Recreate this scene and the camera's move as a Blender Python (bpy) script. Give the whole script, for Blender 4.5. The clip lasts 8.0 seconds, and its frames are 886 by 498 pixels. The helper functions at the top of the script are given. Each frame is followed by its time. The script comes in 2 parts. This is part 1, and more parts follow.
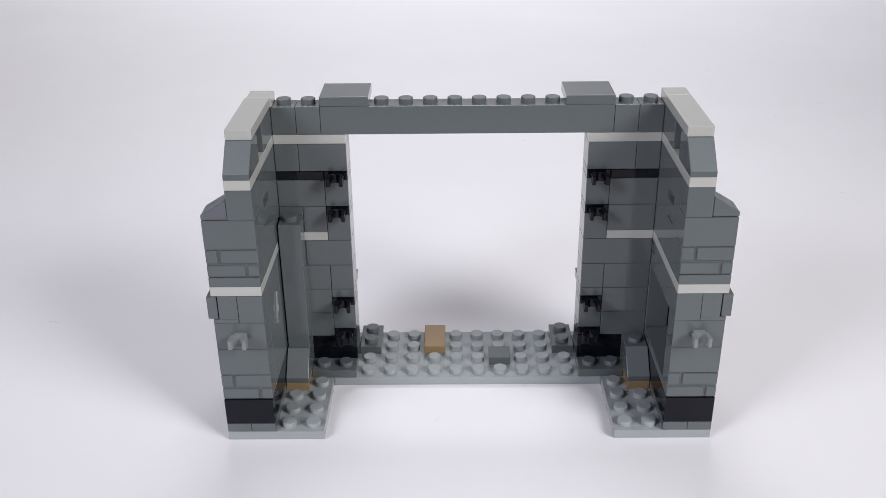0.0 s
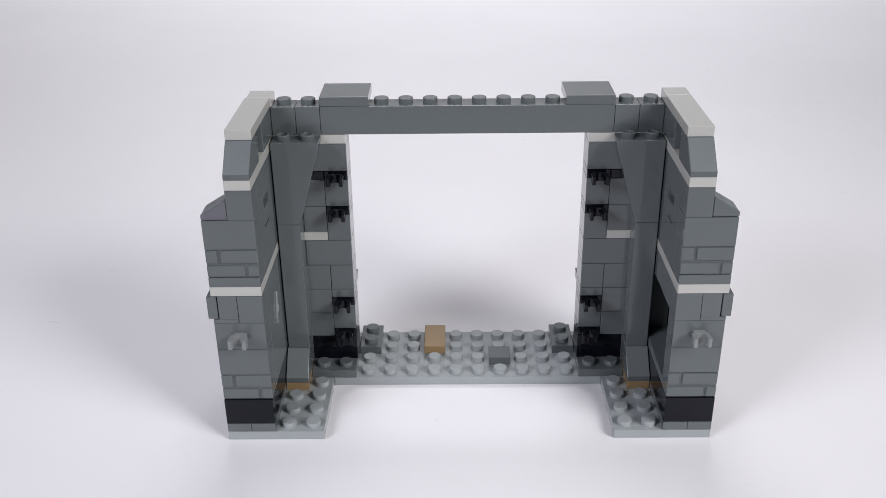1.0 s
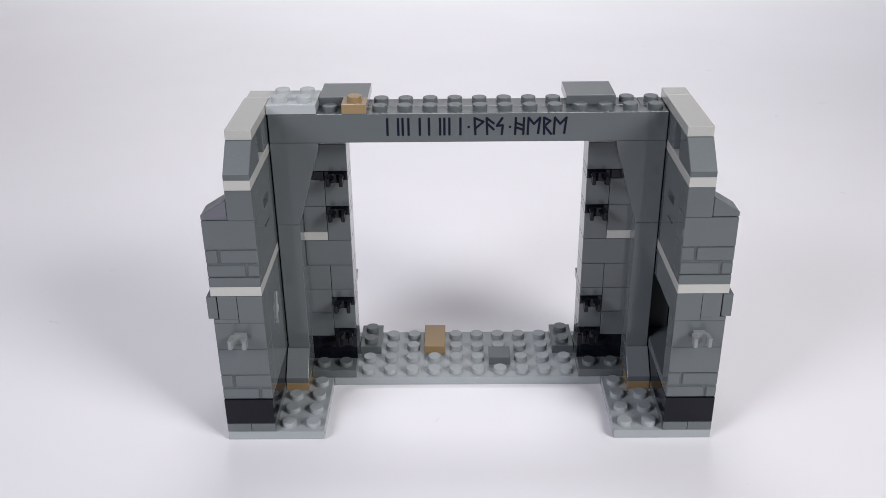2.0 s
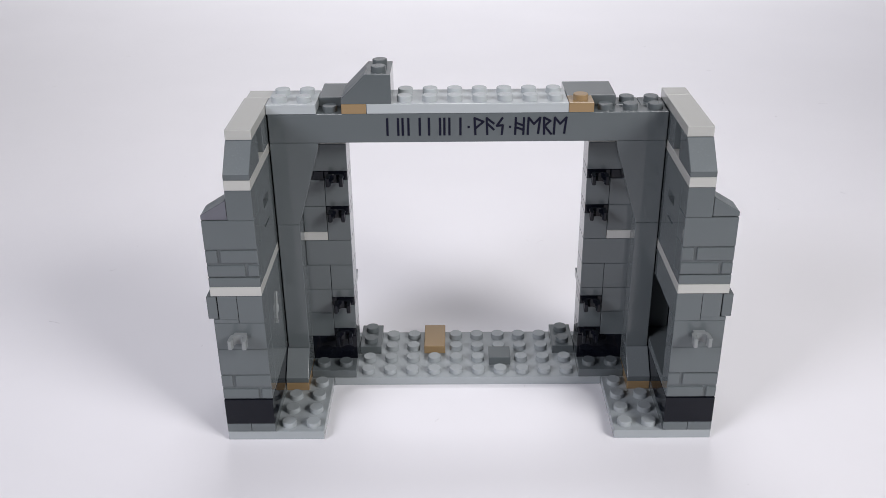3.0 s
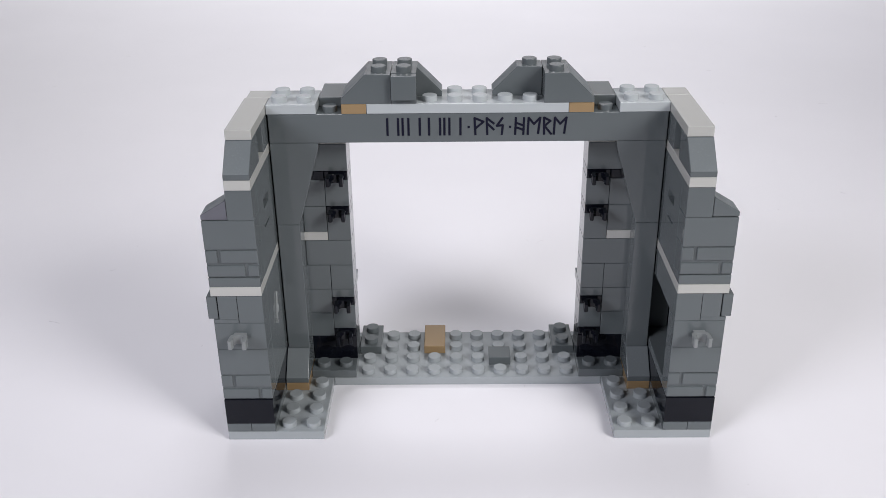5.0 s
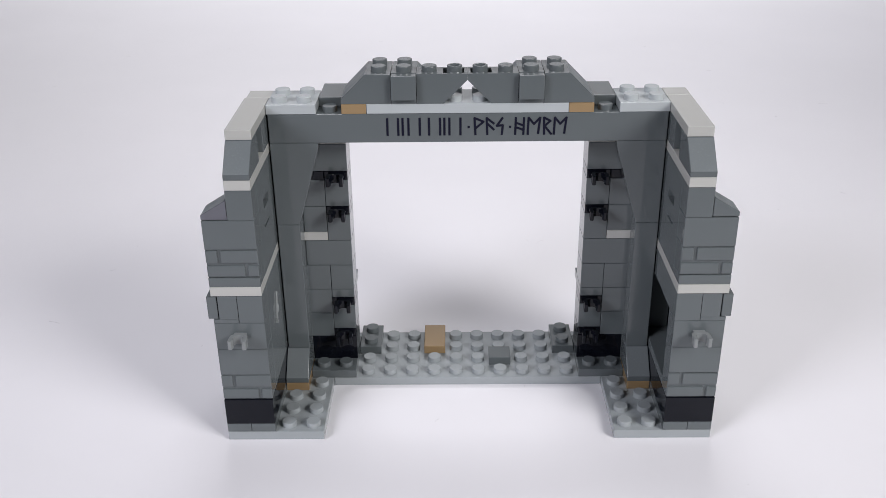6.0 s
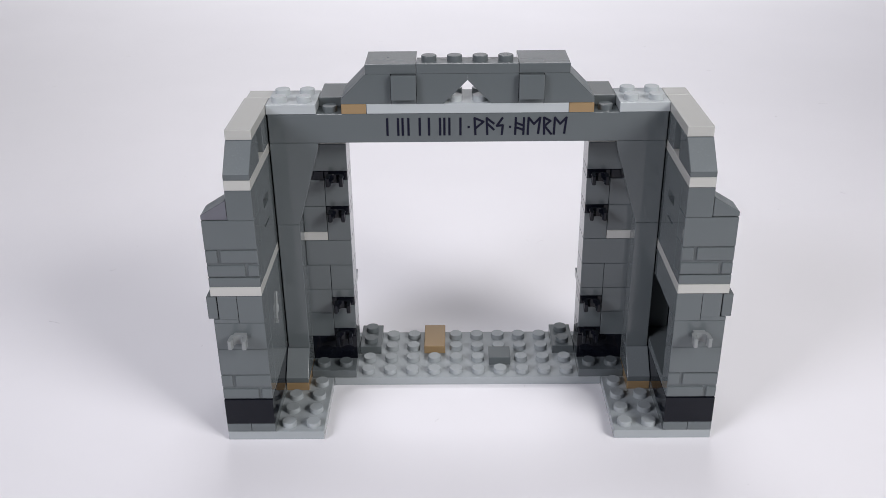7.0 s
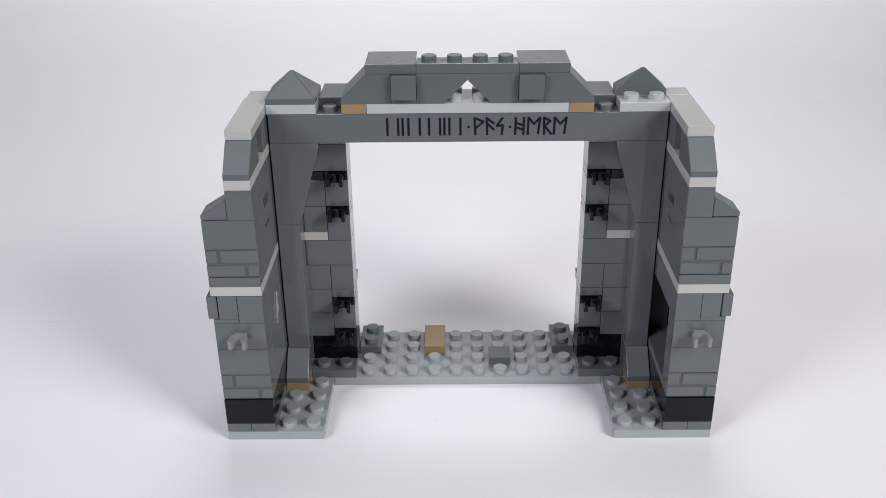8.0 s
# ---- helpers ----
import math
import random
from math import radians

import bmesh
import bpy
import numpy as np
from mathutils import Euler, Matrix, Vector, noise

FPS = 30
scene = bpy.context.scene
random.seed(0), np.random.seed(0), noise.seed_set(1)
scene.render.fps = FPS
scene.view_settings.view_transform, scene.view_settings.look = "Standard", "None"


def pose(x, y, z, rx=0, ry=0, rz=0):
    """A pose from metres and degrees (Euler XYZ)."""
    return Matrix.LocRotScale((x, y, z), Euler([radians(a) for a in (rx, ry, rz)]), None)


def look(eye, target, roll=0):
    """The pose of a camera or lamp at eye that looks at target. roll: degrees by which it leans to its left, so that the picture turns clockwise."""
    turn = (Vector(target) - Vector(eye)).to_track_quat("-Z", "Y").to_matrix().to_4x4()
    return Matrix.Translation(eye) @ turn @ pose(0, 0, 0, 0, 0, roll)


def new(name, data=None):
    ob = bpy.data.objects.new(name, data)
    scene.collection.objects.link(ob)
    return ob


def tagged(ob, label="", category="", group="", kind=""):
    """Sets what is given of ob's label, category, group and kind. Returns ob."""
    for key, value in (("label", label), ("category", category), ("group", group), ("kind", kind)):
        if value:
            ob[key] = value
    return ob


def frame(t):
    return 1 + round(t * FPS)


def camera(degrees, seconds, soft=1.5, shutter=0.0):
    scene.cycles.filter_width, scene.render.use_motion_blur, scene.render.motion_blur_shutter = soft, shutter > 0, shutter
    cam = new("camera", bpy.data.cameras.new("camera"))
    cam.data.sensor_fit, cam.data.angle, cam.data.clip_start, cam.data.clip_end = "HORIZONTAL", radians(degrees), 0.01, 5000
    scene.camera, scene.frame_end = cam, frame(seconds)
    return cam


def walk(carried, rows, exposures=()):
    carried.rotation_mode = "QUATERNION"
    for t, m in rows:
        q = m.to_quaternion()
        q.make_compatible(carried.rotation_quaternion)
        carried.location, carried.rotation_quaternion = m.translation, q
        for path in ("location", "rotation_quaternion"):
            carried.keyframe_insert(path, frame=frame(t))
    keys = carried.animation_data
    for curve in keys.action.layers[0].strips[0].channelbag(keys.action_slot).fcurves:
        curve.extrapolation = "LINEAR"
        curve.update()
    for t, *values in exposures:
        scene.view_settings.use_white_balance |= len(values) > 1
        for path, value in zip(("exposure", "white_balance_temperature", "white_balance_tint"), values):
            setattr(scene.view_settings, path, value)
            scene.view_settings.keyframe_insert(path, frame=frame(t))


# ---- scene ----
# Grid of the toy bricks: one stud is 8 mm wide, one plate is 3.2 mm high.
U, H = 0.008, 0.0032
MID = 10.0                      # the middle of the gateway, in studs

cam = camera(49.229, 8.0, soft=0.5)
EYE = Vector((-0.004788, -0.261836, 0.197595))
AIM = EYE + Vector((-0.01060743, 0.89927811, -0.43724863))
VIEW = look(EYE, AIM, -0.6671)
walk(cam, [(0.0, VIEW), (8.0, VIEW)])

# ---- world and light ----
world = bpy.data.worlds.new("world")
scene.world = world
world.use_nodes = True
world.node_tree.nodes["Background"].inputs["Color"].default_value = (0.80, 0.85, 1.0, 1)
world.node_tree.nodes["Background"].inputs["Strength"].default_value = 0.3


def area(name, eye, target, size, watts, color, spread=180):
    data = bpy.data.lights.new(name, "AREA")
    data.shape, data.size, data.energy, data.color = "SQUARE", size, watts, color
    data.spread = radians(spread)
    ob = new(name, data)
    ob.matrix_world = look(eye, target)
    return ob


area("lamp_right", (0.66, -0.48, 0.55), (0.05, 0.05, 0.02), 0.42, 0.82, (1.0, 0.978, 0.972), 50)
area("lamp_left", (-0.64, -0.50, 0.55), (-0.05, 0.05, 0.02), 0.42, 0.57, (0.93, 0.922, 1.0), 50)
# Added fill above and behind: brightens the far table, the north wall and upper faces.
area("back_fill_light", (0.02, 0.95, 1.30), (0.02, 1.06, 0.0), 0.7, 7.7, (0.98, 0.968, 0.995), 110)
scene.view_settings.exposure = 0.07


# ---- materials ----
def node_material(name):
    mat = bpy.data.materials.new(name)
    mat.use_nodes = True
    return mat, mat.node_tree.nodes, mat.node_tree.links, mat.node_tree.nodes["Principled BSDF"]


def plastic(name, color, rough=0.05, grain=0.0, spread=0.014):
    """Moulded plastic: a faint waviness, light wear in the gloss, and, on slopes, a sandy grain."""
    mat, nodes, links, bsdf = node_material(name)
    coord = nodes.new("ShaderNodeTexCoord")
    info = nodes.new("ShaderNodeObjectInfo")
    wear = nodes.new("ShaderNodeTexNoise")
    wear.inputs["Scale"].default_value, wear.inputs["Detail"].default_value = 260, 5
    links.new(coord.outputs["Object"], wear.inputs["Vector"])
    gloss = nodes.new("ShaderNodeMapRange")
    gloss.inputs["To Min"].default_value, gloss.inputs["To Max"].default_value = rough * 0.6, rough * 1.6
    links.new(wear.outputs["Fac"], gloss.inputs["Value"])
    links.new(gloss.outputs["Result"], bsdf.inputs["Roughness"])
    tone = nodes.new("ShaderNodeHueSaturation")
    tone.inputs["Color"].default_value = (*color, 1)
    vary = nodes.new("ShaderNodeMapRange")
    vary.inputs["To Min"].default_value, vary.inputs["To Max"].default_value = 1 - spread, 1 + spread
    links.new(info.outputs["Random"], vary.inputs["Value"])
    links.new(vary.outputs["Result"], tone.inputs["Value"])
    links.new(tone.outputs["Color"], bsdf.inputs["Base Color"])
    wave = nodes.new("ShaderNodeTexNoise")
    wave.inputs["Scale"].default_value, wave.inputs["Detail"].default_value = (4200, 3) if grain else (110, 2)
    links.new(coord.outputs["Object"], wave.inputs["Vector"])
    bump = nodes.new("ShaderNodeBump")
    bump.inputs["Strength"].default_value = grain if grain else 0.05
    bump.inputs["Distance"].default_value = 0.0003 if grain else 0.0004
    links.new(wave.outputs["Fac"], bump.inputs["Height"])
    links.new(bump.outputs["Normal"], bsdf.inputs["Normal"])
    bsdf.inputs["IOR"].default_value = 1.53
    if grain:
        speck = nodes.new("ShaderNodeTexNoise")
        speck.inputs["Scale"].default_value, speck.inputs["Detail"].default_value = 2300, 2
        links.new(coord.outputs["Object"], speck.inputs["Vector"])
        pick = nodes.new("ShaderNodeMapRange")
        pick.inputs["From Min"].default_value, pick.inputs["From Max"].default_value = 0.58, 0.74
        pick.inputs["To Max"].default_value = 0.18
        links.new(speck.outputs["Fac"], pick.inputs["Value"])
        mix = nodes.new("ShaderNodeMixRGB")
        mix.inputs["Color2"].default_value = (0.30, 0.33, 0.35, 1)
        links.new(pick.outputs["Result"], mix.inputs["Fac"])
        links.new(tone.outputs["Color"], mix.inputs["Color1"])
        links.new(mix.outputs["Color"], bsdf.inputs["Base Color"])
    return mat


DARK = plastic("dark_grey_plastic", (0.107, 0.122, 0.129))
AGED = plastic("aged_purplish_grey_plastic", (0.122, 0.123, 0.146), 0.09)
SAND = plastic("dark_grey_grained_plastic", (0.143, 0.162, 0.172), 0.40, 0.07)
MID_GREY = plastic("mid_grey_plastic", (0.302, 0.328, 0.342))
PALE = plastic("pale_blue_grey_plastic", (0.422, 0.454, 0.470), 0.05)
WARM = plastic("aged_light_grey_plastic", (0.454, 0.455, 0.437), 0.12)
BLACK = plastic("black_plastic", (0.005, 0.006, 0.010))
BLACK.node_tree.nodes["Principled BSDF"].inputs["Specular IOR Level"].default_value = 0.24
TAN = plastic("tan_plastic", (0.300, 0.205, 0.108))
CLEAR = plastic("light_grey_clip_plastic", (0.21, 0.225, 0.23), 0.1)
INK, _, _, ink = node_material("dark_print")
ink.inputs["Base Color"].default_value, ink.inputs["Roughness"].default_value = (0.006, 0.006, 0.018, 1), 0.35
ink.inputs["Specular IOR Level"].default_value = 0.22


def paper():
    mat, nodes, links, bsdf = node_material("white_table")
    coord = nodes.new("ShaderNodeTexCoord")
    cloud = nodes.new("ShaderNodeTexNoise")
    cloud.inputs["Scale"].default_value, cloud.inputs["Detail"].default_value = 9, 4
    fleck = nodes.new("ShaderNodeTexNoise")
    fleck.inputs["Scale"].default_value, fleck.inputs["Detail"].default_value = 150, 6
    ramp = nodes.new("ShaderNodeMapRange")
    ramp.inputs["From Min"].default_value, ramp.inputs["From Max"].default_value = 0.3, 0.7
    ramp.inputs["To Min"].default_value, ramp.inputs["To Max"].default_value = 0.0, 1.0
    tint = nodes.new("ShaderNodeMixRGB")
    tint.inputs["Color1"].default_value, tint.inputs["Color2"].default_value = (0.755, 0.748, 0.785, 1), (0.78, 0.772, 0.81, 1)
    for node in (cloud, fleck):
        links.new(coord.outputs["Object"], node.inputs["Vector"])
    links.new(cloud.outputs["Fac"], ramp.inputs["Value"])
    links.new(ramp.outputs["Result"], tint.inputs["Fac"])
    links.new(tint.outputs["Color"], bsdf.inputs["Base Color"])
    bump = nodes.new("ShaderNodeBump")
    bump.inputs["Strength"].default_value, bump.inputs["Distance"].default_value = 0.08, 0.0004
    links.new(fleck.outputs["Fac"], bump.inputs["Height"])
    links.new(bump.outputs["Normal"], bsdf.inputs["Normal"])
    bsdf.inputs["Roughness"].default_value = 0.55
    bsdf.inputs["Specular IOR Level"].default_value = 0.3
    return mat


def wall_paint(name, tone):
    mat, nodes, links, bsdf = node_material(name)
    noise_node = nodes.new("ShaderNodeTexNoise")
    noise_node.inputs["Scale"].default_value = 4
    ramp = nodes.new("ShaderNodeMixRGB")
    ramp.inputs["Color1"].default_value, ramp.inputs["Color2"].default_value = (tone, tone, tone, 1), (tone + 0.05, tone + 0.05, tone + 0.06, 1)
    links.new(noise_node.outputs["Fac"], ramp.inputs["Fac"])
    links.new(ramp.outputs["Color"], bsdf.inputs["Base Color"])
    bsdf.inputs["Roughness"].default_value = 0.8
    return mat


PAPER, PAINT, WHITE = paper(), wall_paint("grey_wall_paint", 0.38), wall_paint("white_wall_paint", 0.82)


# ---- mesh helpers ----
def mesh_of(bm, name, *materials):
    me = bpy.data.meshes.new(name)
    bmesh.ops.recalc_face_normals(bm, faces=bm.faces)
    for e in bm.edges:
        e.smooth = len(e.link_faces) != 2 or e.calc_face_angle(0) < 0.95
    bm.to_mesh(me)
    bm.free()
    for mat in materials:
        me.materials.append(mat)
    return me


def part(name, me, parent, at=(0, 0, 0), label=""):
    """One mesh under a thing or a part, at a place in studs, studs and plates."""
    ob = new(name, me)
    ob.parent = parent
    ob.location = (at[0] * U, at[1] * U, at[2] * H)
    return tagged(ob, label)


def slab(bm, a, b, mat=0, edge=0.00019):
    """A box from a to b in metres with softened edges."""
    verts = [bm.verts.new((x, y, z)) for z in (a[2], b[2]) for y in (a[1], b[1]) for x in (a[0], b[0])]
    faces = [bm.faces.new([verts[i] for i in q]) for q in
             ((0, 2, 3, 1), (4, 5, 7, 6), (0, 1, 5, 4), (2, 6, 7, 3), (0, 4, 6, 2), (1, 3, 7, 5))]
    for f in faces:
        f.material_index = mat
    if edge:
        edges = {e for f in faces for e in f.edges}
        bmesh.ops.bevel(bm, geom=list(edges), offset=edge, segments=2, profile=0.5, affect="EDGES")


def prism(bm, outline, axis, a, b, grained=(), edge=0.00019):
    """An outline (pairs in metres) drawn out along an axis. grained: numbers of outline edges that carry the second material."""
    def put(p, d):
        return {"x": (d, p[0], p[1]), "y": (p[0], d, p[1]), "z": (p[0], p[1], d)}[axis]
    one, two = [bm.verts.new(put(p, a)) for p in outline], [bm.verts.new(put(p, b)) for p in outline]
    faces = [bm.faces.new(one), bm.faces.new(two[::-1])]
    n = len(outline)
    for i in range(n):
        f = bm.faces.new((one[i], one[(i + 1) % n], two[(i + 1) % n], two[i]))
        f.material_index = 1 if i in grained else 0
        faces.append(f)
    bmesh.ops.recalc_face_normals(bm, faces=faces)
    if edge:
        bmesh.ops.bevel(bm, geom=list({e for f in faces for e in f.edges}), offset=edge, segments=2, profile=0.5, affect="EDGES")


def ring_solid(bm, rings, steps=28, axis="z", mat=0, caps=True):
    """A turned solid about the origin of its rings: (x, y, height, radius), capped at both ends."""
    loops = []
    for x, y, h, r in rings:
        loop = []
        for i in range(steps):
            a = math.tau * i / steps
            p = (x + r * math.cos(a), y + r * math.sin(a), h)
            loop.append(bm.verts.new(p if axis == "z" else (p[0], h, p[1])))
        loops.append(loop)
    for lo, hi in zip(loops, loops[1:]):
        for i in range(steps):
            f = bm.faces.new((lo[i], lo[(i + 1) % steps], hi[(i + 1) % steps], hi[i]))
            f.smooth = True
            f.material_index = mat
    if caps:
        bm.faces.new(loops[0][::-1])
        bm.faces.new(loops[-1])


STUD_R, STUD_H = 0.0024, 0.0018


def stud(bm, x, y, z, hollow=False):
    """A stud with a rounded rim, standing at x, y, z in metres; the raised mark on it is two plain bars."""
    e = 0.00022
    rings = [(x, y, z - 0.0002, STUD_R + 0.00012), (x, y, z + 0.00012, STUD_R), (x, y, z + STUD_H - e, STUD_R),
             (x, y, z + STUD_H - e * 0.3, STUD_R - e * 0.3), (x, y, z + STUD_H, STUD_R - e)]
    if hollow:
        rings += [(x, y, z + STUD_H, 0.00165), (x, y, z + STUD_H - 0.0002, 0.00155), (x, y, z - 0.0001, 0.0015)]
    ring_solid(bm, rings)
    for off in () if hollow else (-0.0006, 0.0007):
        low = [bm.verts.new((x + off + a, y + b + a * 0.25, z + STUD_H - 0.00001))
               for a, b in ((-0.00026, -0.00075), (0.00026, -0.00075), (0.00026, 0.00075), (-0.00026, 0.00075))]
        mid = Vector((x + off, y, 0))
        top = [bm.verts.new((v.co.x * 0.45 + mid.x * 0.55, v.co.y * 0.8 + mid.y * 0.2, z + STUD_H + 0.00002)) for v in low]
        bm.faces.new(top)
        for i in range(4):
            bm.faces.new((low[i], low[(i + 1) % 4], top[(i + 1) % 4], top[i]))


def studs_on(ob, spots, mat, hollow=False):
    """Studs as parts of a brick, at places in studs, studs and plates."""
    key = ("stud", mat.name, hollow)
    if key not in made_meshes:
        bm = bmesh.new()
        stud(bm, 0, 0, 0, hollow)
        made_meshes[key] = mesh_of(bm, "stud", mat)
    for spot in spots:
        part("stud", made_meshes[key], ob, spot)
    return ob


GAP = 0.00006
made_meshes = {}


def brick_mesh(dx, dy, dz, mat, inset=(0, 0)):
    """A box brick of dx x dy studs and dz plates, without its studs; its corner is the origin."""
    key = (dx, dy, dz, mat.name, inset)
    if key not in made_meshes:
        bm = bmesh.new()
        slab(bm, (GAP + inset[0], GAP, 0.00002), (dx * U - GAP - inset[1], dy * U - GAP, dz * H - 0.00002))
        made_meshes[key] = mesh_of(bm, "brick", mat)
    return made_meshes[key]


def all_studs(dx, dy, without=()):
    return [(i, j) for i in range(dx) for j in range(dy) if (i, j) not in without]


def on_top(studs, dz):
    return [(i + 0.5, j + 0.5, dz) for i, j in studs]


def masonry_mesh():
    """A 2 x 1 brick whose face shows two courses of raised stones with staggered joints."""
    if "masonry" not in made_meshes:
        bm = bmesh.new()
        d = 0.0006
        slab(bm, (GAP, d, 0.00002), (2 * U - GAP, U - GAP, 3 * H - 0.00002))
        g = 0.00042
        top, half = 3 * H - 0.0003, 1.55 * H
        for x0, x1, z0, z1 in ((0.0, 0.47 * U, half, top), (0.47 * U + 2 * g, 2 * U, half, top),
                               (0.0, 1.47 * U, 0.0004, half - g * 1.9), (1.47 * U + 2 * g, 2 * U, 0.0004, half - g * 1.9)):
            slab(bm, (x0 + GAP, GAP, z0), (x1 - GAP, d + 0.0003, z1), edge=0.00028)
        made_meshes["masonry"] = mesh_of(bm, "masonry", DARK, SAND)
    return made_meshes["masonry"]


def slope_mesh(key, outline, axis, width, grained, mats):
    """A sloped brick: outline in (studs, plates), drawn out over a width in studs along the axis."""
    if key not in made_meshes:
        bm = bmesh.new()
        pts = [(u * U, v * H) for u, v in outline]
        lo_u, hi_u = min(p[0] for p in pts), max(p[0] for p in pts)
        pts = [(min(max(u, lo_u + GAP), hi_u - GAP), v) for u, v in pts]
        prism(bm, pts, axis, GAP, width * U - GAP, grained)
        made_meshes[key] = mesh_of(bm, "slope", *mats)
    return made_meshes[key]


def clip_mesh(mat):
    """A thick open clip, a C seen from above, opening towards -y; origin at the wall, middle, bottom."""
    key = "clip" + mat.name
    if key not in made_meshes:
        bm = bmesh.new()
        r, cy = 0.00160, -0.0032
        arc = [(r * math.cos(radians(a)), cy + r * math.sin(radians(a))) for a in range(-36, 217, 18)]
        half = [(0.0019, 0.0008), (0.0019, -0.0010), (0.0027, -0.0016), (0.0029, -0.0028), (0.0029, -0.0050), (0.0027, -0.0055), (0.0017, -0.0055)]
        outline = [(-x, y) for x, y in half[:]] + arc[::-1] + half[::-1]
        prism(bm, outline, "z", 0, 0.0031, edge=0.00014)
        made_meshes[key] = mesh_of(bm, "clip", mat)
    return made_meshes[key]


# ---- the room ----
def room_piece(name, a, b, mat, label):
    bm = bmesh.new()
    slab(bm, a, b, edge=0)
    return tagged(new(name, mesh_of(bm, name, mat)), label, kind="structure")


tagged(room_piece("table_surface", (-2.0, -2.0, -0.03), (2.0, 1.5, 0.0), PAPER, "smooth matt white table surface with faint scratches"), category="table surface")
# Unseen reflector wall, kept white so that upper faces mirror a bright backdrop.
room_piece("bounce_wall_north", (-2.0, 1.5, -0.03), (2.0, 1.6, 2.4), WHITE, "unseen plain white wall added to bounce light onto the bricks")
# Unseen enclosure, added; its grey tone holds back bounce so shadows stay deep.
room_piece("wall_south", (-2.0, -2.1, -0.03), (2.0, -2.0, 2.4), PAINT, "unseen plain grey wall added to close the room")
room_piece("wall_east", (2.0, -2.1, -0.03), (2.1, 1.6, 2.4), PAINT, "unseen plain grey wall added to close the room")
room_piece("wall_west", (-2.1, -2.1, -0.03), (-2.0, 1.6, 2.4), PAINT, "unseen plain grey wall added to close the room")
room_piece("ceiling", (-2.1, -2.1, 2.4), (2.1, 1.6, 2.5), PAINT, "unseen plain grey ceiling added to close the room")


def faint_marks():
    """Hair-fine scratches and dust on the table."""
    rng = random.Random(5)
    mat, nodes, links, bsdf = node_material("grey_dust")
    bsdf.inputs["Base Color"].default_value, bsdf.inputs["Roughness"].default_value = (0.55, 0.54, 0.57, 1), 0.8
    bm = bmesh.new()
    for k in range(70):
        x, y, a = rng.uniform(-0.30, 0.32), rng.uniform(-0.05, 0.55), rng.uniform(0, math.tau)
        long, bend, w = rng.uniform(0.0012, 0.006), rng.uniform(-0.4, 0.4), rng.uniform(0.00006, 0.00013)
        if k % 3 == 0:
            long, w = rng.uniform(0.0002, 0.0006), rng.uniform(0.0001, 0.0002)
        for s in range(4):
            b = a + bend * s
            p = Vector((x, y, 0.0))
            q = p + Vector((math.cos(b), math.sin(b), 0)) * long / 4
            n = Vector((-math.sin(b), math.cos(b), 0)) * w / 2
            z = Vector((0, 0, 0.00004))
            bottom = [bm.verts.new(v) for v in (p - n, q - n, q + n, p + n)]
            top = [bm.verts.new(v.co + z) for v in bottom]
            bm.faces.new(top)
            for i in range(4):
                bm.faces.new((bottom[i], bottom[(i + 1) % 4], top[(i + 1) % 4], top[i]))
            x, y = q.x, q.y
    tagged(new("dust", mesh_of(bm, "dust", mat)), "fine grey dust and hair scratches on the white table", "dust", kind="stuff")


faint_marks()


# ---- the gateway as it stands at the start ----
gateway = tagged(new("toy_gateway"), "half-built dark grey toy brick castle gateway on light grey plates", "toy building")
gateway.location = (-MID * U, 0, 0)


def put(name, x, y, z, dx, dy, dz, mat=None, studs=(), label=""):
    mat = mat or DARK
    ob = part(name, brick_mesh(dx, dy, dz, mat), gateway, (x, y, z), label)
    return studs_on(ob, on_top(studs, dz), mat)


# Ground plates.
left_free = [(2, 0), (3, 0), (2, 1), (3, 1), (2, 2), (3, 2), (3, 3)]
put("base_plate", 0, 0, 0, 4, 8, 1, MID_GREY, left_free, "mid grey base plate")
put("base_plate", 16, 0, 0, 4, 8, 1, MID_GREY, [(3 - i, j) for i, j in left_free], "mid grey base plate")
hidden = {(0, 0), (0, 1), (0, 2), (0, 3), (1, 2), (1, 3), (11, 0), (11, 1), (11, 2), (11, 3), (10, 2), (10, 3), (4, 2), (4, 3), (7, 1)}
put("base_plate", 4, 4, 0, 12, 4, 1, MID_GREY, all_studs(12, 4, hidden), "mid grey base plate")
put("tile", 8, 6, 1, 1, 2, 1, TAN, label="tan smooth tile")
put("tile", 11, 5, 1, 1, 1, 1, DARK)
for x, inner in ((3, 5), (15, 14)):
    put("plate", x, 4, 1, 2, 3, 1, DARK, [(0, 0), (1, 0)])
    put("plate", inner, 6, 1, 1, 2, 1, DARK, all_studs(1, 2))


def place(name, x0, x1, y, z, dy, dz, flip, mat=None, studs=(), label=""):
    """A brick of the left half from x0 to x1 in studs, or its mirror image on the other half."""
    return put(name, 20 - x1 if flip else x0, y, z, x1 - x0, dy, dz, mat, studs, label)


FOOT = [(0, 0), (2, 0), (2, 3), (1, 3), (0, 0.55)]              # y and z of the foot of a column, sloping to the front
CHEESE = [(0, 0.1), (1, 0.1), (1, 2), (0.96, 2), (0, 0.55)]
SHOULDER = [(0, 0), (2, 0), (2, 3), (1, 3), (0, 0.5)]


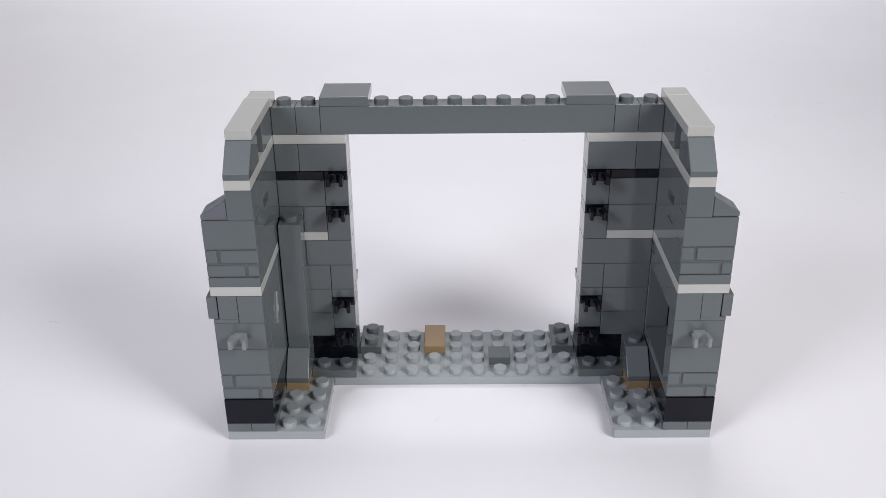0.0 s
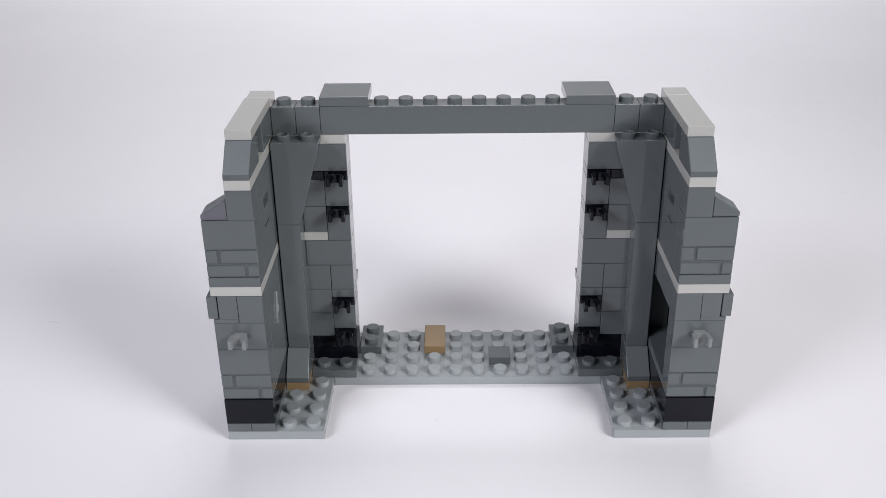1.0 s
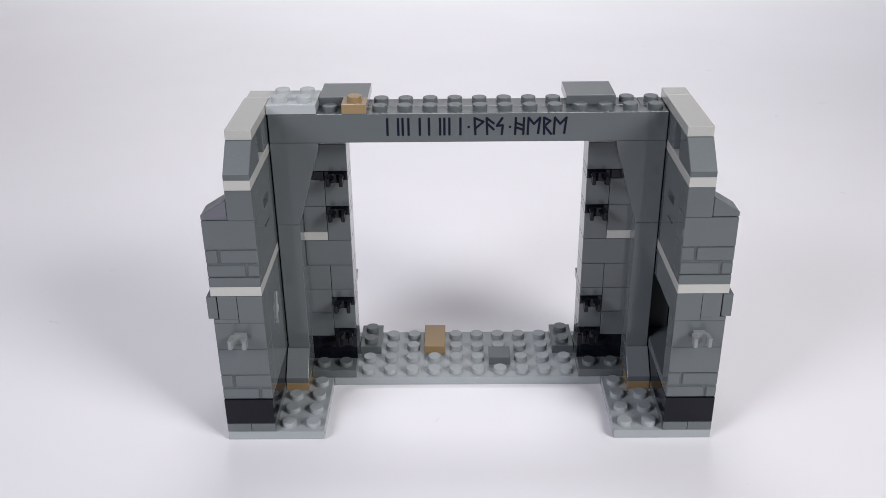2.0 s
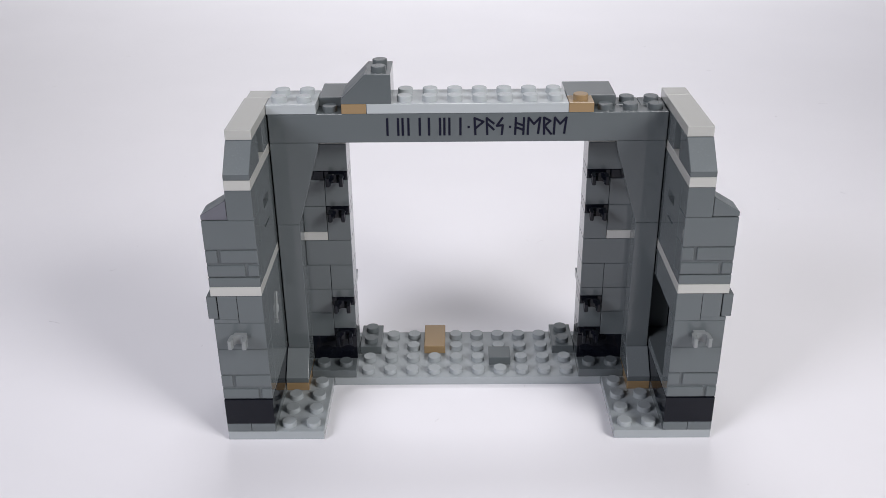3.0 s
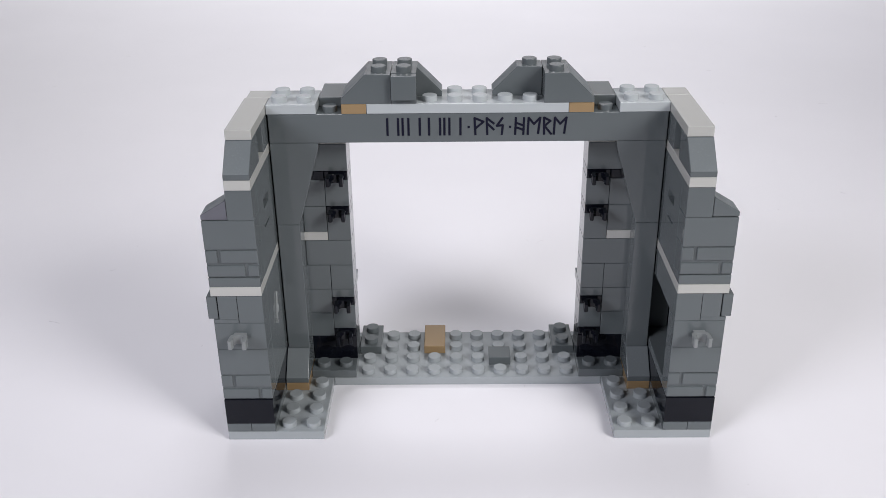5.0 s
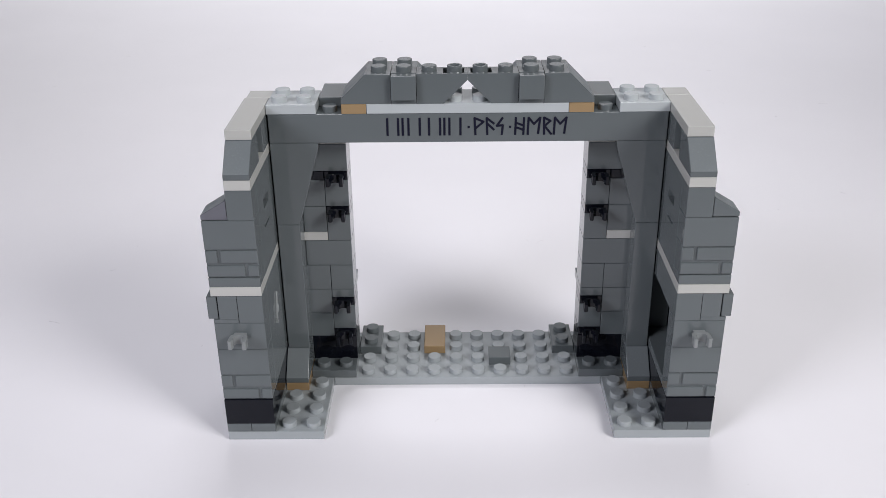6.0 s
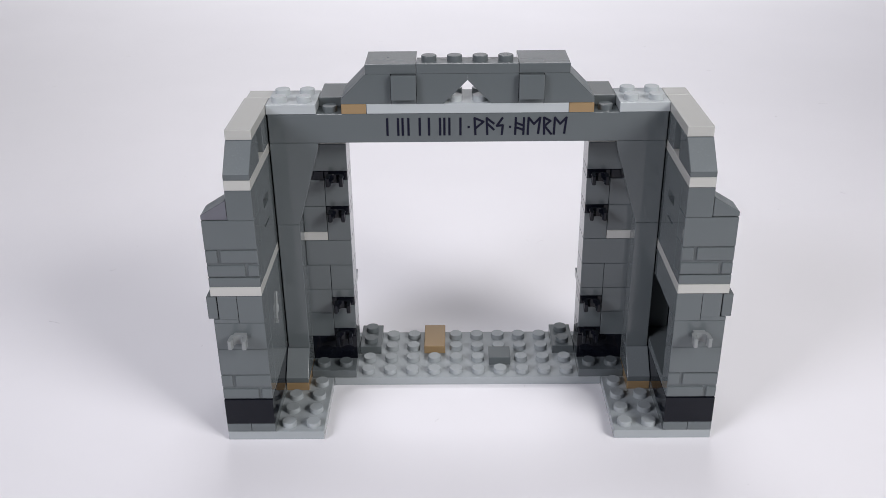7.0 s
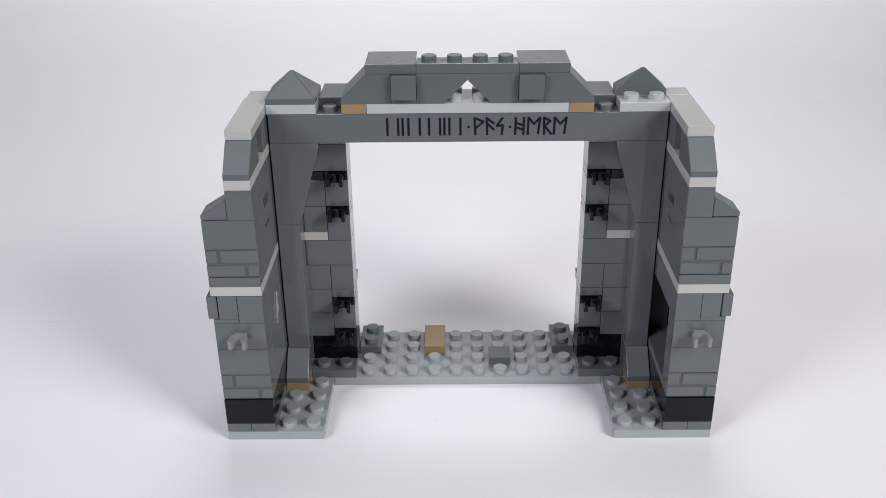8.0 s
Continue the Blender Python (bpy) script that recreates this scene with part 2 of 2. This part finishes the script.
def tower(flip):
    """The side wall of the gateway, from the ground plate to its cap."""
    # front pillar and side wall, course by course
    for x in (0, 1):
        place("plate", x, x + 1, 0, 1, 4, 1, flip)
    place("plate", 0, 2, 4, 1, 2, 1, flip)
    place("brick", 0, 2, 0, 2, 4, 3, flip, BLACK, label="black brick")
    place("brick", 0, 2, 4, 2, 2, 3, flip, BLACK, label="black brick")
    part("masonry_brick", masonry_mesh(), gateway, (18 if flip else 0, 0, 5), "brick with a raised stone pattern")
    clip_brick = None
    if flip:
        # the wall is open towards the passage: a sill, a front post, a thin outer sheet and a beam
        put("brick", 18, 1, 5, 2, 5, 1)
        put("brick", 18, 0, 8, 2, 1, 3)
        clip_brick = put("brick", 18, 0, 11, 2, 1, 3)
        put("wall_panel", 19, 1, 6, 1, 5, 8, BLACK, label="glossy black wall panel")
        put("brick", 18, 5, 6, 1, 1, 8)
        part("brick", stepped_brick(True), gateway, (19, 0, 14))
        put("brick", 19, 1, 14, 1, 3, 3)
        put("brick", 18, 0, 14, 1, 4, 3)
        part("brick", notched_brick(), gateway, (18, 4, 14))
    else:
        put("wall_panel", 0, 1, 5, 2, 5, 12)
        put("brick", 0, 0, 8, 2, 1, 3)
        clip_brick = put("brick", 0, 0, 11, 2, 1, 3)
        part("brick", stepped_brick(False), gateway, (0, 0, 14))
        put("brick", 1, 0, 14, 1, 1, 3)
    clip = part("clip", clip_mesh(CLEAR), clip_brick, (1.0, 0, 0.98), "light grey open clip")
    clip.rotation_euler.z = radians(3 if flip else -3)
    part("side_tile", brick_side_tile(), gateway, (19.79 if flip else -0.19, 0, 14.5))
    place("plate", 0, 2, 0, 17, 6, 1, flip, WARM, label="aged light grey plate")
    place("plate", 0, 2, 0, 18, 1, 1, flip)
    part("masonry_brick", masonry_mesh(), gateway, (18 if flip else 0, 0, 19), "brick with a raised stone pattern")
    place("brick", 0, 2, 0, 22, 1, 3, flip)
    place("brick", 1, 2, 0, 25, 1, 3, flip)
    part("wall_panel", pierced_panel(flip), gateway, (18 if flip else 1, 1, 18), "smooth wall panel with a small square hole")
    outline = [((1 - u if flip else u), v) for u, v in CHEESE]
    me = slope_mesh("cheese%d" % flip, outline, "y", 1, (3,), (DARK if flip else AGED, SAND))
    part("slope", me, gateway, (19 if flip else 0, 0, 25), "" if flip else "aged slope with a purplish tinge")
    place("plate", 1, 2, 0, 28, 6, 1, flip, WARM, label="aged light grey plate")
    me = slope_mesh("shoulder", SHOULDER, "x", 1, (3,), (DARK, SAND))
    part("slope", me, gateway, (18 if flip else 1, 0, 29))
    x = 18 if flip else 1
    put("brick", x + (0.45 if flip else 0), 2, 29, 0.55, 1, 3)
    put("brick", x, 3, 29, 1, 3, 3)
    put("tile", x, 1, 32, 1, 4, 1, WARM, label="aged light grey smooth tile")
    put("tile", x + (0 if flip else 0.06), 5, 32, 1, 1, 1, WARM, label="aged light grey smooth tile")


def pierced_panel(flip):
    """The upper inner wall, five studs long and ten plates high, with a square hole and a slit on the passage side."""
    key = "pierced%d" % flip
    if key not in made_meshes:
        bm = bmesh.new()
        def block(y0, y1, z0, z1, thick=1.0):
            x0, x1 = (1 - thick, 1) if flip else (0, thick)
            slab(bm, (x0 * U + GAP, y0 * U, z0 * H), (x1 * U - GAP, y1 * U, z1 * H), edge=0)
        e = GAP / U
        block(e, 5 - e, 0.01, 4.1)
        block(e, 0.9, 4.1, 4.35)
        block(0.9, 1.9, 4.1, 4.35, 0.8)
        block(1.9, 5 - e, 4.1, 4.35)
        block(e, 5 - e, 4.35, 6)
        block(e, 1, 6, 7)
        block(1, 2, 6, 7, 0.3)
        block(2, 5 - e, 6, 7)
        block(e, 5 - e, 7, 9.99)
        made_meshes[key] = mesh_of(bm, "pierced_panel", DARK)
    return made_meshes[key]


def brick_side_tile():
    """A square tile fixed on edge to the outside of a tower."""
    if "side_tile" not in made_meshes:
        bm = bmesh.new()
        slab(bm, (GAP, GAP, 0), (0.4 * U - GAP, U - GAP, 2.5 * H - 0.0002), edge=0.0002)
        made_meshes["side_tile"] = mesh_of(bm, "side_tile", DARK)
    return made_meshes["side_tile"]


def stepped_brick(flip):
    """The brick behind the side tile: set back on its outer side, over a lip."""
    key = "stepped%d" % flip
    if key not in made_meshes:
        bm = bmesh.new()
        for x0, x1, z0, z1 in ((0.0, 1.0, 0.01, 0.42), (0.24, 1.0, 0.42, 2.99)):
            a, b = (1 - x1, 1 - x0) if flip else (x0, x1)
            slab(bm, (a * U + GAP, GAP, z0 * H), (b * U - GAP, U - GAP, z1 * H), edge=0.00012)
        made_meshes[key] = mesh_of(bm, "stepped_brick", DARK)
    return made_meshes[key]


def notched_brick():
    """A brick two studs square with a dark notch in the face towards the passage."""
    bm = bmesh.new()
    for x0, y0, y1, z0, z1 in ((0, 0, 2, 0.01, 1.5), (0.4, 0, 2, 1.5, 2.6), (0, 0, 0.45, 1.5, 2.6), (0, 0.9, 2, 1.5, 2.6), (0, 0, 2, 2.6, 2.99)):
        slab(bm, (x0 * U + GAP, y0 * U + GAP, z0 * H), (2 * U - GAP, y1 * U - GAP, z1 * H), edge=0)
    return mesh_of(bm, "notched_brick", DARK)


def back_wall(flip):
    """The wall beside the passage, three studs wide and two deep."""
    rows = [("brick", 3, 5, 2, 3, BLACK), ("brick", 2, 3, 1, 4, DARK),
            ("brick", 2, 4, 5, 3, DARK), ("brick", 2, 4, 8, 3, DARK), ("brick", 2, 4, 11, 3, DARK),
            ("brick", 2, 5, 14, 3, DARK), ("plate", 2, 4, 17, 1, WARM),
            ("brick", 2, 3, 18, 3, DARK), ("brick", 3, 4, 18, 3, DARK), ("brick", 2, 4, 21, 3, DARK),
            ("brick", 2, 3, 25, 3, DARK), ("brick", 3, 5, 25, 3, DARK), ("plate", 2, 5, 28, 1, WARM),
            ("brick", 4, 5, 6, 3, DARK), ("plate", 4, 5, 10, 1, DARK), ("brick", 4, 5, 11, 3, DARK),
            ("brick", 4, 5, 17, 3, DARK), ("brick", 4, 5, 21, 3, DARK)]
    if flip:
        rows = [r for r in rows if r[3] != 18] + [("brick", 2, 4, 18, 3, DARK)]
    else:
        rows = [r for r in rows if r[3] != 14] + [("brick", 2, 3, 14, 3, DARK), ("brick", 3, 5, 14, 3, DARK)]
    for name, x0, x1, z, dz, mat in rows:
        place(name, x0, x1, 5, z, 2 if dz == 1 else 1.4, dz, flip, mat, label="" if mat is DARK else "black brick" if mat is BLACK else "aged light grey plate")
    put("plate", 16 if flip else 2, 5, 24, 2, 2, 1, BLACK, label="black plate")
    for z in (5, 9, 20, 24):
        plate = place("clip_plate", 4, 5, 5, z, 1.4, 1, flip, BLACK, label="black plate with an open clip")
        part("clip", clip_mesh(BLACK), plate, (0.5, 0, -0.12))


for flip in (False, True):
    tower(flip)
    back_wall(flip)
    # the foot of the inner column
    put("plate", 17 if flip else 2, 3, 1, 1, 2, 1, TAN, label="tan plate")
    me = slope_mesh("foot", FOOT, "x", 1, (3,), (DARK, SAND))
    studs_on(part("slope", me, gateway, (17 if flip else 2, 3, 2)), [(0.5, 1.5, 3)], DARK)

studs_on(part("column", brick_mesh(1, 1, 15, DARK, (0.0004, 0)), gateway, (2, 4, 5)), [(0.5, 0.5, 15)], DARK)


def wall_bar():
    """A small upright bar with a knob in its middle and a hooked foot, held against the inner side of the wall."""
    bm = bmesh.new()
    ring_solid(bm, [(0.0001, 0, z, r) for z, r in ((0.0006, 0.0003), (0.0008, 0.0005), (0.0034, 0.0005), (0.0037, 0.0007), (0.0042, 0.0008),
                                                   (0.0058, 0.0008), (0.0062, 0.0006), (0.0068, 0.0004), (0.0104, 0.00036), (0.0107, 0.0002))], 16)
    slab(bm, (-0.0002, -0.0009, 0), (0.0007, 0.0004, 0.0012), edge=0.0002)
    return mesh_of(bm, "bar", CLEAR)


bar = part("bar", wall_bar(), gateway, (2, 2.25, 10.8), "small light grey bar with a knob")
bar.rotation_euler.x = radians(-20)

# The back beam over the passage.
for x in (2, 3, 16, 17):
    put("brick", x, 5, 29, 1, 1, 3, DARK, [(0, 0)])
put("beam", 4, 5, 29, 12, 1, 3, DARK, [(i, 0) for i in range(2, 10)])
for x in (4, 14):
    put("tile", x, 5, 32, 2, 2, 1, DARK)


# ---- the pieces that are added ----
ADDED = "toy bricks added to the gateway"
moving = []


def added(name, me, x, y, z, t, label, category, studs=(), mat=DARK, hollow=False):
    """A loose piece that is set at x, y, z (studs, studs, plates) at t seconds."""
    ob = studs_on(tagged(new(name, me), label, category, ADDED), studs, mat, hollow)
    moving.append((ob, t, (x, y, z)))
    return ob


def added_plate(dx, dy, x, y, z, t, mat, label):
    return added("plate", brick_mesh(dx, dy, 1, mat), x, y, z, t, label, "toy plate", on_top(all_studs(dx, dy), 1), mat)


def arch_mesh(flip):
    pts = [(0.045, 0), (1, 0), (2, 8.5), (2, 9), (0.045, 9)]
    pts = [((2 - u if flip else u), v) for u, v in pts]
    return slope_mesh("arch%d" % flip, pts, "y", 1, (), (DARK, SAND))


def roof_mesh(flip, depth):
    pts = [(0, 0), (2, 0), (2, 3), (1, 3), (0, 0.5)]
    pts = [((2 - u if flip else u), v) for u, v in pts]
    return slope_mesh("roof%d%d" % (flip, depth), pts, "y", depth, (3,), (DARK, SAND))


def added_roof(flip, depth, x, y, t, label):
    spots = [(0.5 if flip else 1.5, j + 0.5, 3) for j in range(depth)]
    return added("roof_slope_brick", roof_mesh(flip, depth), x, y, 33, t, label, "toy brick", spots)


def underslope_mesh(flip):
    """An inverted slope whose top has a pit round its open stud."""
    pts = [(0, 0), (1.06, 0), (2, 2.36), (2, 2.4), (0, 2.4)]
    pts = [((2 - u if flip else u), v) for u, v in pts]
    key = "underslope%d" % flip
    if key not in made_meshes:
        bm = bmesh.new()
        near, far = (0.00001, GAP) if flip else (GAP, 0.00001)
        prism(bm, [(min(max(u * U, near), 2 * U - far), v * H) for u, v in pts], "y", GAP, U - GAP, edge=0)
        e, tip = GAP / U, 2 - 0.00001 / U
        for x0, x1, y0, y1 in ((e, 1.05, 0.14, 0.86), (1.88, tip, 0.14, 0.86), (e, tip, e, 0.14), (e, tip, 0.86, 1 - e)):
            a, b = (2 - x1, 2 - x0) if flip else (x0, x1)
            slab(bm, (a * U, y0 * U, 2.4 * H), (b * U, y1 * U, 3 * H), edge=0)
        open_one = 0.5 if flip else 1.5
        ring_solid(bm, [(open_one * U, 0.5 * U, 2.4 * H, STUD_R), (open_one * U, 0.5 * U, 3 * H, STUD_R)])
        made_meshes[key] = mesh_of(bm, "underslope", DARK)
    return made_meshes[key]


def headlight_mesh():
    """A one-stud brick with an open stud on its set-back front face, over a lip."""
    if "headlight" not in made_meshes:
        bm = bmesh.new()
        # a hollow shell: back, two sides, top, and a front wall with a round hole behind the stud
        z, k, f, d, wall = 1.75 * H, 0.0016, 0.0016, 0.0027, 0.0011
        roof = 3 * H - 0.00002
        slab(bm, (GAP, U - GAP - wall, 0.00002), (U - GAP, U - GAP, roof), edge=0)
        slab(bm, (GAP, d, 0.00002), (GAP + wall, U - GAP - wall, roof), edge=0)
        slab(bm, (U - GAP - wall, d, 0.00002), (U - GAP, U - GAP - wall, roof), edge=0)
        slab(bm, (GAP + wall, d, roof - wall), (U - GAP - wall, U - GAP - wall, roof), edge=0)
        slab(bm, (GAP, f, 0.00002), (U - GAP, d, z - k), edge=0)
        slab(bm, (GAP, f, z + k), (U - GAP, d, roof), edge=0)
        slab(bm, (GAP, f, z - k), (U / 2 - k, d, z + k), edge=0)
        slab(bm, (U / 2 + k, f, z - k), (U - GAP, d, z + k), edge=0)
        slab(bm, (GAP, GAP, 0.00002), (U - GAP, 0.0018, 0.5 * H))
        slab(bm, (0.5 * U - 0.0009, 0.0013, 0.58 * H), (0.5 * U + 0.0009, 0.0018, 0.66 * H), edge=0)
        ring_solid(bm, [(0.5 * U, z, 0.0018, STUD_R), (0.5 * U, z, 0.0001, STUD_R), (0.5 * U, z, -0.0001, STUD_R - 0.0002),
                        (0.5 * U, z, -0.0001, 0.0017), (0.5 * U, z, 0.0001, 0.0016), (0.5 * U, z, 0.0027, 0.00155)], axis="y", caps=False)
        made_meshes["headlight"] = mesh_of(bm, "headlight", DARK)
    return made_meshes["headlight"]


def face_tile_mesh():
    """A square tile that stands upright on the front of a brick."""
    if "face_tile" not in made_meshes:
        bm = bmesh.new()
        slab(bm, (GAP, -0.0017, 0), (U - GAP, 0.0015, 2.45 * H), edge=0.0002)
        made_meshes["face_tile"] = mesh_of(bm, "face_tile", DARK)
    return made_meshes["face_tile"]


def half_pyramid_mesh(back):
    """Half of a four-sided roof, two studs wide and one deep, with a low rim."""
    key = "pyramid%d" % back
    if key not in made_meshes:
        bm = bmesh.new()
        rim, top = 0.55 * H, 2.95 * H
        w, d = 2 * U - GAP, U - GAP
        ridge, foot = (0.00001, d) if back else (U - 0.00001, GAP)
        a, b, c, e = ((GAP, foot), (w, foot), (w, ridge), (GAP, ridge))
        low = [bm.verts.new((*p, 0)) for p in (a, b, c, e)]
        mid = [bm.verts.new((*p, rim)) for p in (a, b, c, e)]
        peak = bm.verts.new((U, ridge, top))
        bm.faces.new(low)
        for i in range(4):
            j = (i + 1) % 4
            if i != 2:
                bm.faces.new((low[i], low[j], mid[j], mid[i]))
                f = bm.faces.new((mid[i], mid[j], peak))
                f.material_index = 1
        bm.faces.new((low[2], low[3], mid[3], peak, mid[2]))
        bmesh.ops.recalc_face_normals(bm, faces=bm.faces)
        cut = bmesh.ops.bisect_plane(bm, geom=bm.verts[:] + bm.edges[:] + bm.faces[:], plane_co=(0, 0, top - 0.00045), plane_no=(0, 0, 1), clear_outer=True)
        bmesh.ops.edgeloop_fill(bm, edges=[e for e in cut["geom_cut"] if isinstance(e, bmesh.types.BMEdge)], mat_nr=1)
        proud = [e for e in bm.edges if any(abs(v.co.y - ridge) > 1e-6 for v in e.verts)]
        bmesh.ops.bevel(bm, geom=proud, offset=0.0002, segments=2, profile=0.5, affect="EDGES")
        made_meshes[key] = mesh_of(bm, "pyramid", DARK, SAND)
    return made_meshes[key]


GREY_ARCH = "dark grey tapering toy corbel brick with two open studs"
PAIR = [(0.5, 0.5, 9), (1.5, 0.5, 9)]
added("corbel_brick", arch_mesh(False), 2, 4, 20, 0.23, GREY_ARCH, "toy brick", PAIR, DARK, True)
added("column_brick", brick_mesh(1, 1, 15, DARK, (0, 0.0003)), 17, 4, 5, 0.57, "tall slim dark grey toy column brick", "toy brick", [(0.5, 0.5, 15)])
added("corbel_brick", arch_mesh(True), 16, 4, 20, 0.90, GREY_ARCH, "toy brick", PAIR, DARK, True)
lintel = added("lintel_brick", brick_mesh(16, 1, 3, DARK, (0.0004, 0.0003)), 2, 4, 29, 1.20,
               "long dark grey toy lintel brick with a printed rune inscription", "toy brick", on_top(all_studs(16, 1), 3))


def inscription():
    """Dark printed strokes on the front of the lintel; the first word is plain upright bars."""
    def stroke(bm, p, q, w):
        p, q = Vector(p), Vector(q)
        n = Vector((p.y - q.y, q.x - p.x)).normalized() * w / 2
        lift = -0.00003 - 0.000006 * (len(bm.faces) // 5)
        tip = (q - p).normalized() * w * 0.3
        pts = [p - n - tip, q - n + tip, q + n + tip, p + n - tip]
        near, far = ([bm.verts.new((v.x, d, v.y)) for v in pts] for d in (lift, GAP + 0.0001))
        bm.faces.new(near)
        for i in range(4):
            bm.faces.new((near[i], near[(i + 1) % 4], far[(i + 1) % 4], far[i]))

    low, tall, w = 0.78 * H, 1.72 * H, 0.00072
    glyphs = {"W": [((0, 1), (0.1, 0)), ((0, 1), (1, 0.78)), ((1, 0.78), (0.1, 0.38))],
              "A": [((0, 1), (0.1, 0)), ((0, 1), (1, 0.66)), ((0.05, 0.68), (1, 0.30))],
              "S": [((0.85, 1), (0.05, 0.52)), ((0.05, 0.52), (0.9, 0.56)), ((0.9, 0.56), (0.78, 0))],
              "H": [((0.05, 1), (0, 0)), ((0.95, 1), (0.9, 0)), ((0, 0.72), (0.95, 0.52)), ((0, 0.45), (0.95, 0.25))],
              "E": [((0.05, 1), (0, 0)), ((0.05, 1), (0.5, 0.62)), ((0.5, 0.62), (1, 1)), ((1, 1), (0.86, 0.05))],
              "R": [((0, 1), (0.08, 0)), ((0, 1), (0.85, 0.80)), ((0.85, 0.80), (0.1, 0.5)), ((0.1, 0.5), (1, 0))],
              "bar": [((0.5, 1), (0.5, 0))], "dot": [((0.3, 0.46), (0.7, 0.46))]}
    row = [("bar", x, 0.1) for x in (4.76, 5.19, 5.37, 5.60, 6.05, 6.42, 6.86, 7.03, 7.23, 7.67)]
    row += [("dot", 8.0, 0.1), ("W", 8.28, 0.36), ("A", 8.76, 0.29), ("S", 9.15, 0.28), ("dot", 9.64, 0.1),
            ("H", 9.90, 0.36), ("E", 10.40, 0.48), ("R", 11.03, 0.31), ("E", 11.44, 0.48)]
    for key, x, wide in row:
        bm = bmesh.new()
        for p, q in glyphs[key]:
            stroke(bm, ((x + p[0] * wide) * U, low + p[1] * tall), ((x + q[0] * wide) * U, low + q[1] * tall), w)
        part("rune", mesh_of(bm, "rune", INK), lintel, label="dark printed mark")


inscription()
PALE_PLATE, TAN_PLATE = "pale blue-grey two by two toy plate", "small tan one-stud toy plate"
DEEP_SLOPE, NARROW_SLOPE = "dark grey two-stud-deep toy slope brick", "narrow dark grey toy slope brick"
added_plate(2, 2, 2, 4, 32, 1.50, PALE, PALE_PLATE)
added_plate(1, 1, 5, 4, 32, 1.83, TAN, TAN_PLATE)
added_plate(8, 2, 6, 4, 32, 2.17, PALE, "long pale blue-grey toy plate with two rows of studs")
added_plate(1, 1, 14, 4, 32, 2.50, TAN, TAN_PLATE)
added_roof(False, 2, 5, 4, 2.80, DEEP_SLOPE)
added_roof(True, 1, 7, 5, 3.13, NARROW_SLOPE)
added_roof(False, 1, 11, 5, 3.43, NARROW_SLOPE)
added_roof(True, 2, 13, 4, 3.73, DEEP_SLOPE)
added_plate(2, 2, 16, 4, 32, 4.03, PALE, PALE_PLATE)
STUD_BRICK, FACE_TILE = "small dark grey toy brick with an open stud on its front", "small square dark grey toy tile set upright"
added("side_stud_brick", headlight_mesh(), 7, 4, 33, 4.37, STUD_BRICK, "toy brick", [(0.5, 0.5, 3)])
added("face_tile", face_tile_mesh(), 7, 4, 33.5, 4.73, FACE_TILE, "toy tile")
added("side_stud_brick", headlight_mesh(), 12, 4, 33, 5.03, STUD_BRICK, "toy brick", [(0.5, 0.5, 3)])
added("face_tile", face_tile_mesh(), 12, 4, 33.5, 5.33, FACE_TILE, "toy tile")
for flip, x, t in ((False, 8, 5.67), (True, 10, 6.00)):
    brick = added("underslope_brick", underslope_mesh(flip), x, 4, 33, t, "dark grey inverted slope toy brick", "toy brick",
                  [(1.5 if flip else 0.5, 0.5, 3)])
    studs_on(brick, [(0.5 if flip else 1.5, 0.5, 3)], DARK, True)


def pitted_tile_mesh():
    """A square tile with a tiny moulding pit in its top."""
    bm = bmesh.new()
    slab(bm, (GAP, GAP, 0.00002), (2 * U - GAP, 2 * U - GAP, H - 0.00002))
    ring_solid(bm, [(0.86 * U, 1.05 * U, H - 0.0001, 0.00042), (0.86 * U, 1.05 * U, H + 0.00005, 0.00036),
                    (0.86 * U, 1.05 * U, H + 0.00005, 0.00024), (0.86 * U, 1.05 * U, H - 0.00001, 0.0002)], 14, mat=0)
    return mesh_of(bm, "pitted_tile", DARK)


added("roof_tile", pitted_tile_mesh(), 6, 4, 36, 6.33, "square dark grey smooth toy tile", "toy tile")
added_plate(4, 1, 8, 4, 36, 6.60, DARK, "dark grey four-stud toy plate")
added("roof_tile", brick_mesh(2, 2, 1, DARK), 12, 4, 36, 6.93, "square dark grey smooth toy tile", "toy tile")
PYRAMID = "dark grey toy roof piece, half of a pyramid"
added("pyramid_brick", half_pyramid_mesh(True), 2, 5, 33, 7.23, PYRAMID, "toy brick")
added("pyramid_brick", half_pyramid_mesh(False), 2, 4, 33, 7.60, PYRAMID, "toy brick")
added("pyramid_brick", half_pyramid_mesh(True), 16, 5, 33, 7.93, PYRAMID, "toy brick")


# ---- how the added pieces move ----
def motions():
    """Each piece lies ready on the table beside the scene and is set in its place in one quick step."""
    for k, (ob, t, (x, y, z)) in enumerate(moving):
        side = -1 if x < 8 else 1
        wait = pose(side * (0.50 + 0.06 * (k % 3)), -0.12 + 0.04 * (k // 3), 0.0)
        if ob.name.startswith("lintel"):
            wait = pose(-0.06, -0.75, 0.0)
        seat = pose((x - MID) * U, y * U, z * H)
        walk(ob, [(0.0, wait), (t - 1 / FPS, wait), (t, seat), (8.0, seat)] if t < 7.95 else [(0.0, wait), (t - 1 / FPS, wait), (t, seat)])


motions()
